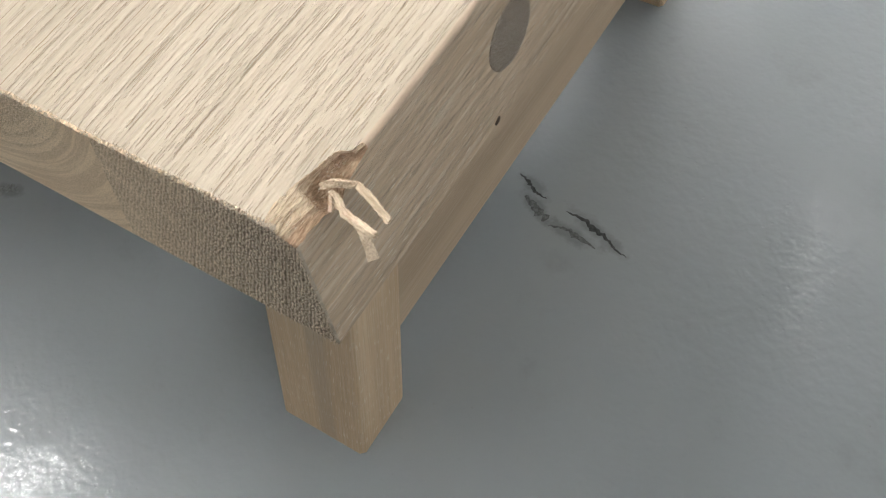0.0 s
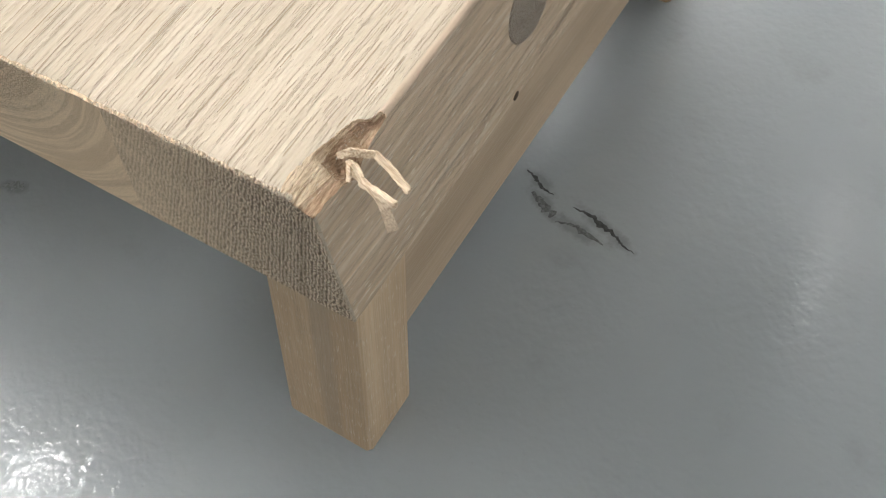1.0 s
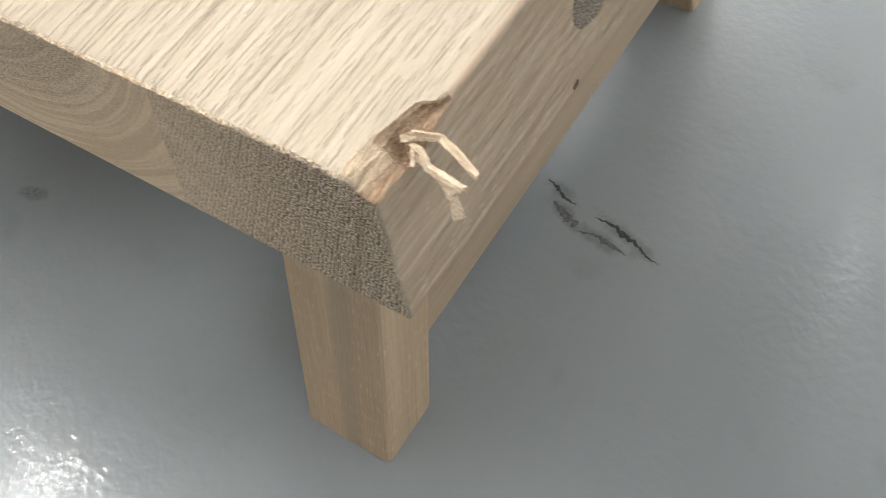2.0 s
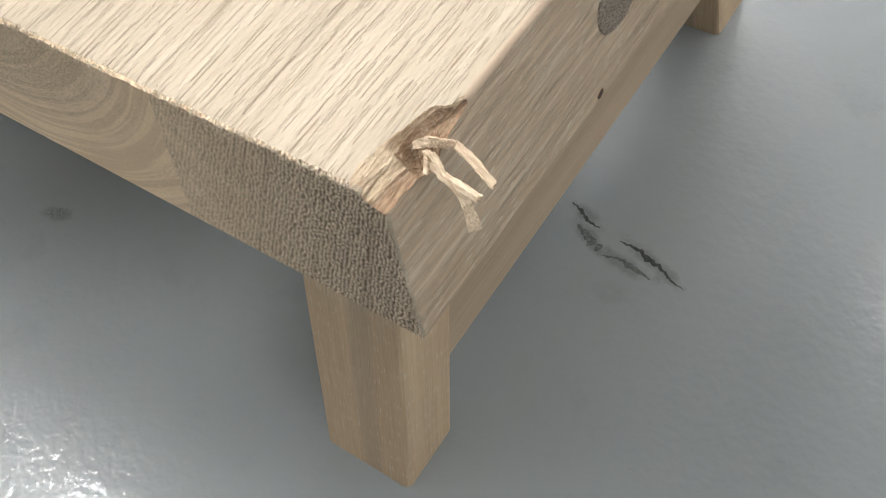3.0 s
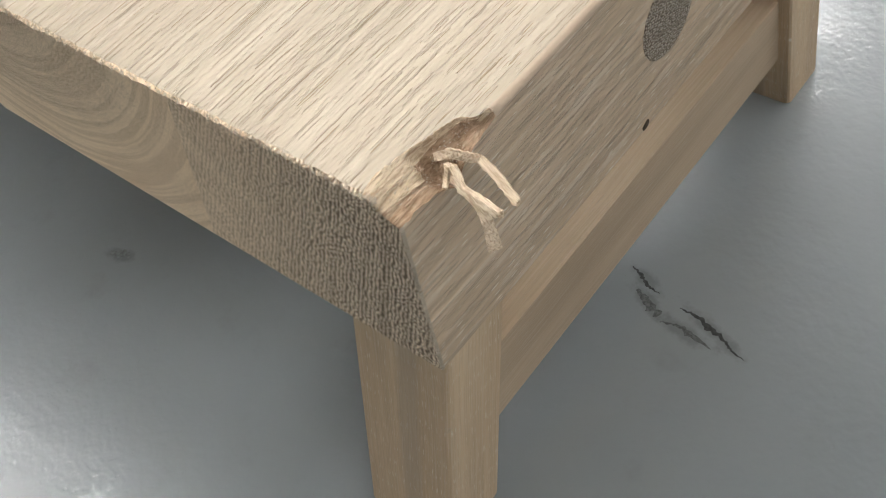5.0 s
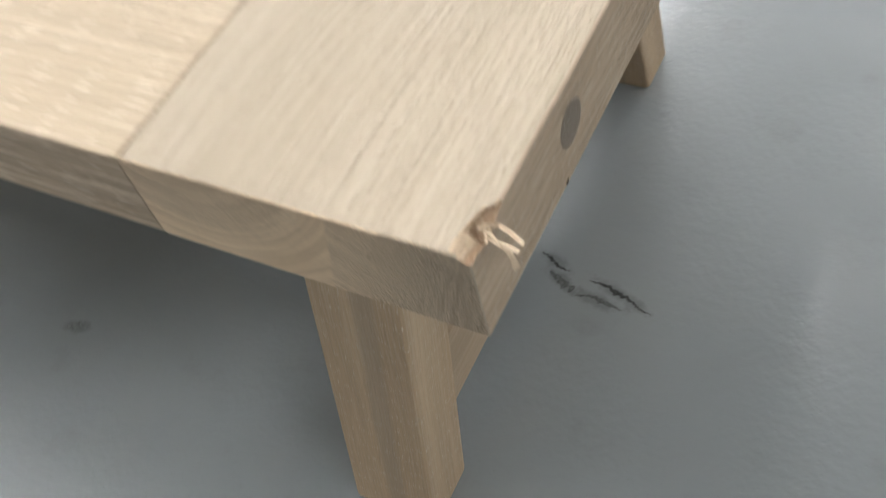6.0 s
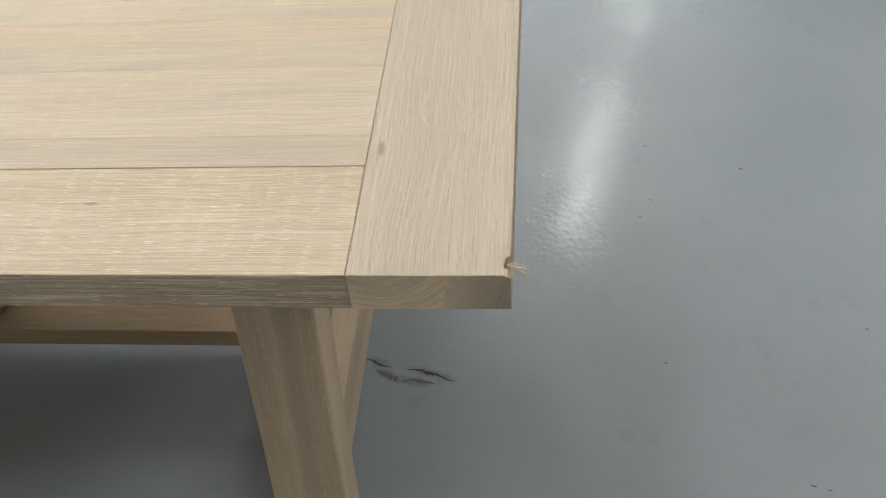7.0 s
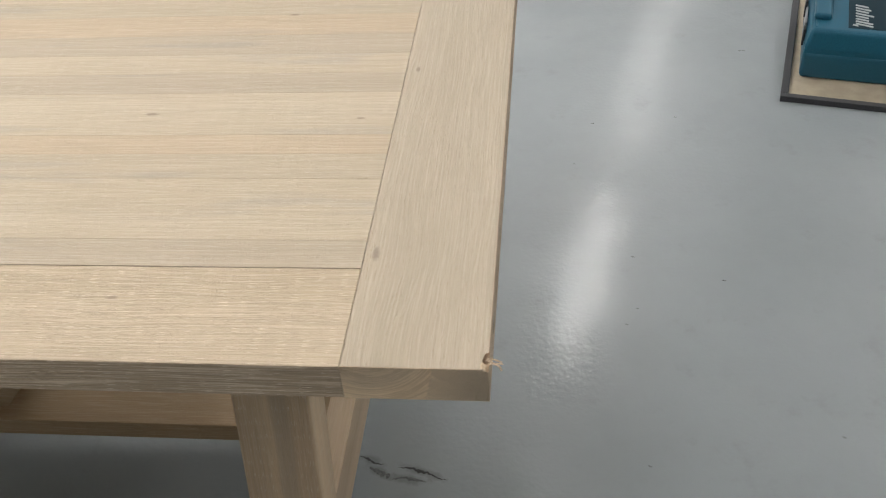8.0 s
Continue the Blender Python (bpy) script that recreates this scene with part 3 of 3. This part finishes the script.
part("brace", brace(-LENGTH + 0.84, -LENGTH + 0.345, 0.115, 0.470, 0.560), OAK_BEAM, table, tint=(1, 1, 1))


def disc(y, z, r):
    rings = []
    for x, k in ((-0.004, 1.0), (0.00005, 1.0), (0.0002, 0.97)):
        rings.append([(x, y + r * k * math.cos(a), z + r * k * math.sin(a)) for a in (2 * math.pi * i / 40 for i in range(40))])
    bm, _, _ = loft(rings)
    bmesh.ops.recalc_face_normals(bm, faces=bm.faces[:])
    return bm


part("dowel_plug", disc(0.0655, 0.7332, 0.0079), PLUG, table, "round grey end-grain dowel plug")


def nick():
    bm = bmesh.new()
    bmesh.ops.create_icosphere(bm, subdivisions=2, radius=1.0)
    for v in bm.verts:
        v.co = Vector((v.co.x * 0.0004, 0.0585 + v.co.y * 0.0010 * rnd(0.75, 1.1) + v.co.z * 0.0004, 0.7140 + v.co.z * 0.0009 * rnd(0.7, 1.1)))
    return bm


part("nick", nick(), NICK, table, "small dark nick in the board's lower edge")


def splinter(points, widths, thick, flat, name="splinter"):
    """A torn strip along a bent line. flat: the direction across its broad side."""
    pts = [Vector(p) * 0.001 for p in points]
    line = []
    for (a, wa), (b, wb) in zip(zip(pts, widths), zip(pts[1:], widths[1:])):
        for i in range(7):
            f = i / 7
            line.append((a.lerp(b, f), wa + (wb - wa) * f))
    line.append((pts[-1], widths[-1]))
    rings = []
    for i, (p, w) in enumerate(line):
        d = (line[min(i + 1, len(line) - 1)][0] - line[max(i - 1, 0)][0]).normalized()
        side = (Vector(flat) - d * d.dot(Vector(flat))).normalized()
        up = d.cross(side)
        ring = []
        for k in range(10):
            s = -1 + 2 * (k % 5) / 4
            over = 1 if k < 5 else -1
            s *= over
            ragged = 1 + 0.24 * noise.noise((i * 0.9, k * 1.7, w * 31))
            lift = thick * (0.5 + 0.22 * noise.noise((i * 0.5, s * 2.5, 4 + w)))
            ring.append(p + side * (s * w * 0.00042 * ragged) + up * (over * lift * 0.001) + d * (0.00035 * rnd(-1, 1) if i == len(line) - 1 else 0))
        rings.append(ring)
    bm, _, _ = loft(rings)
    bmesh.ops.recalc_face_normals(bm, faces=bm.faces[:])
    return part(name, bm, SPLINTER, cap)


splinter(((-2.6, 10.6, 748.9), (-1.0, 11.8, 749.4), (1.6, 14.5, 747.2), (5.4, 13.3, 747.0), (9.8, 11.4, 746.4)), (1.3, 1.6, 1.4, 1.5, 1.4), 0.7, (0.2, 0.8, 0.6))
splinter(((-0.6, 10.8, 748.0), (1.4, 9.9, 749.6), (3.9, 8.1, 748.8), (7.5, 7.3, 749.5), (10.9, 6.6, 749.8)), (0.8, 1.0, 1.4, 1.5, 1.5), 0.8, (-0.2, 0.8, -0.5))
splinter(((-0.4, 10.0, 746.9), (3.0, 9.2, 747.2), (6.6, 8.0, 747.0), (8.2, 7.0, 746.4), (9.1, 6.4, 745.0), (9.9, 5.8, 743.3)), (1.0, 1.3, 1.6, 1.8, 2.0, 2.1), 0.5, (0.55, 0.8, 0.15))
splinter(((-1.0, 11.0, 748.0), (-0.2, 10.3, 748.6), (1.1, 8.0, 747.8)), (0.9, 0.9, 0.7), 0.6, (0.6, 0.3, 0.3))


def frayed_edge():
    """Crumbs of torn fibre along the sawn end's upper and outer edges."""
    bm = bmesh.new()

    def crumb(c, size):
        vs = [bm.verts.new(c + Vector((rnd(-1, 1), rnd(-0.8, 0.8), rnd(-1, 1))) * size) for _ in range(5)]
        for a, b, d in ((0, 1, 2), (0, 2, 3), (0, 3, 1), (1, 4, 2), (2, 4, 3), (3, 4, 1)):
            bm.faces.new((vs[a], vs[b], vs[d]))
    for _ in range(1300):
        crumb(Vector((-0.004 - 0.110 * random.random() ** 1.4, rnd(-0.0001, 0.0008), TOP - rnd(0.0001, 0.0006))), rnd(0.0001, 0.00042))
    for _ in range(260):
        crumb(Vector((-rnd(0.0001, 0.0005), rnd(-0.0001, 0.0004), rnd(UNDER + 0.0005, TOP - 0.003))), rnd(0.0001, 0.0003))
    for _ in range(260):
        y = rnd(0, 0.019)
        f = random.random()
        crumb(Vector((-near(y * 1000, reach_edge) * 1e-3 * f, y, TOP - 0.0032 * (1 - f) - 0.0006)), rnd(0.0001, 0.00022))
    return bm


reach_edge = ((0, 5.2), (3, 4.5), (12, 3.6), (17, 2.7), (20.3, 0.5))
ob = part("frayed_fibre", frayed_edge(), FRAYED, cap, "loose torn fibres along the sawn edge")
tagged(ob, kind="stuff")


# ---- on the floor ----
def blotch(name, line, widths, material, label):
    """An irregular shallow mark along a bent line on the floor."""
    pts = [Vector((x * 0.001, y * 0.001, 0)) for x, y in line]
    fine = []
    for (a, wa), (b, wb) in zip(zip(pts, widths), zip(pts[1:], widths[1:])):
        fine += [(a.lerp(b, i / 8), wa + (wb - wa) * i / 8) for i in range(8)]
    fine.append((pts[-1], widths[-1]))
    rings = []
    for i, (p, w) in enumerate(fine):
        d = (fine[min(i + 1, len(fine) - 1)][0] - fine[max(i - 1, 0)][0]).normalized()
        s = Vector((-d.y, d.x, 0))
        c = p + s * (0.0028 * noise.noise((i * 0.4, line[0][0], 0)) + 0.0012 * noise.noise((i * 1.3, line[0][0], 5)))
        l, r = (w * 0.0004 * max(0.15, 1 + 1.3 * noise.noise((i * 0.5, k, line[0][1]))) for k in (3.0, 11.0))
        h = 0.0002
        rings.append([c + s * l, c + s * l * 0.7 + Vector((0, 0, h)), c - s * r * 0.7 + Vector((0, 0, h)), c - s * r])
    bm, _, _ = loft(rings)
    bmesh.ops.recalc_face_normals(bm, faces=bm.faces[:])
    return part(name, bm, material, floor, label)


blotch("crack", ((-266, 486), (-252, 480), (-240, 472), (-225, 470)), (1.5, 5, 4, 1), CRACK, "dark crack in the floor paint")
blotch("crack", ((-247, 463), (-230, 454), (-212, 446)), (4, 12, 9), BLOT, "dark grey scuff in the floor paint")
blotch("crack", ((-199, 465), (-183, 465.5), (-162, 459), (-145, 454), (-135, 448), (-118, 443)), (1, 4, 8, 4, 3, 1), CRACK, "dark crack in the floor paint")
blotch("crack", ((-207, 440), (-190, 446), (-176, 443), (-150, 438)), (2, 4, 9, 1), BLOT, "dark grey scuff in the floor paint")
blotch("crack", ((-794, 186), (-788, 191), (-780, 194), (-769, 197)), (5, 13, 15, 6), FAINT, "dark grey scuff in the floor paint")
for x, y, r in ((547, 1836, 4), (537, 1836, 4), (146, 1492, 4), (100, 1326, 3), (343, 1518, 4), (384, 935, 4), (530, 555, 3), (211, 484, 3), (213, 1003, 4), (191, 809, 3), (213, 853, 3), (397, 273, 4), (419, 267, 3)):
    blotch("speck", ((x - r, y + 1), (x, y), (x + r, y - 1)), (r * 0.4, r * 0.8, r * 0.3), CRACK, "small dark speck on the floor")

# ---- platform with the tool case ----
BOARD = pose(0.597, 1.586, 0, 0, 0, -13.2)


def platform():
    thing = holder("platform_board", BOARD, "low plywood platform with a black rubber rim", "platform")
    w, l, h, rim = 0.72, 1.1, 0.015, 0.018

    def put(name, bm, mat_, label=""):
        bm.transform(BOARD)
        part(name, bm, mat_, thing, label)
    put("deck", box((rim, rim, 0.0), (w - rim, l - rim, h - 0.009), 0.001), PLY, "pale plywood deck")
    put("rim", box((0, 0, 0), (w, rim, h), 0.002), RUBBER, "black rubber rim")
    put("rim", box((0, l - rim, 0), (w, l, h), 0.002), RUBBER, "black rubber rim")
    put("rim", box((0, rim, 0), (rim, l - rim, h), 0.002), RUBBER, "black rubber rim")
    put("rim", box((w - rim, rim, 0), (w, l - rim, h), 0.002), RUBBER, "black rubber rim")
    return thing


platform()


def slanted(x, y, long, h):
    """A raised printed bar, leaning like italic strokes."""
    bm = box((x, y, h + 0.0011), (x + long, y + 0.0070, h + 0.0020))
    for v in bm.verts:
        v.co.y -= 0.30 * (v.co.x - x)
    return bm


def tool_case():
    base = BOARD @ pose(0.036, 0.112, 0.006, 0, 0, 0.6)
    thing = holder("tool_case", base, "closed teal plastic power tool case on the platform", "tool case")
    w, l, h, seam = 0.42, 0.34, 0.128, 0.072

    def put(name, bm, mat_, label="", parent=None):
        bm.transform(base)
        return part(name, bm, mat_, parent or thing, label)
    put("case_bottom", box((0, 0, 0), (w, l, seam), 0.013, 5), TEAL, "dark teal bottom shell")
    lid = box((0.0005, 0.0005, seam + 0.0004), (w - 0.0005, l - 0.0005, h), 0.013, 5)
    for v in lid.verts:
        f = max(0.0, (v.co.z - seam - 0.004) / (h - seam - 0.004))
        v.co.x += 0.012 * f * (1 - 2 * v.co.x / w)
        v.co.y += 0.012 * f * (1 - 2 * v.co.y / l)
    top = put("lid", lid, TEAL_LID, "teal lid")
    lip = box((-0.0012, -0.0012, seam - 0.006), (w + 0.0012, l + 0.0012, seam + 0.007), 0.003, 3)
    for v in lip.verts:                                       # corners drawn in to follow the rounded shells
        cx, cy = min(v.co.x, w - v.co.x), min(v.co.y, l - v.co.y)
        if cx < 0.01 and cy < 0.01:
            v.co.x += 0.0035 if v.co.x < w / 2 else -0.0035
            v.co.y += 0.0035 if v.co.y < l / 2 else -0.0035
    put("lip", lip, TEAL_LID, "raised teal rim along the seam", top)
    put("rib", box((0.014, 0.066, h - 0.004), (0.056, l - 0.05, h + 0.014), 0.010, 4), TEAL, parent=top)
    put("rib", box((0.020, 0.028, h - 0.004), (0.024, 0.074, h + 0.001), 0.001), TEAL, parent=top)
    put("panel", box((0.094, 0.034, h - 0.001), (w - 0.05, l - 0.04, h + 0.0012), 0.0005), DARK_PANEL, "dark recessed panel", top)
    bars = ((0.0, 0.040), (0.013, 0.040), (0.026, 0.030), (0.040, 0.030), (0.054, 0.042), (0.069, 0.030), (0.083, 0.036), (0.098, 0.030))
    for y, long in bars:
        put("logo_bar", slanted(0.110, 0.054 + y, long, h), SILVER, parent=top)
    put("logo_bar", slanted(0.104, 0.046, 0.012, h), SILVER, parent=top)
    put("latch", box((-0.005, 0.072, 0.050), (0.001, 0.096, 0.094), 0.002), BLACK, "black latch")
    put("latch", box((-0.005, 0.225, 0.050), (0.001, 0.265, 0.094), 0.002), BLACK, "black latch")
    put("side_plate", box((-0.003, 0.104, 0.060), (0.002, 0.190, 0.098), 0.002), GREY, "grey side plate")
    return thing


tool_case()
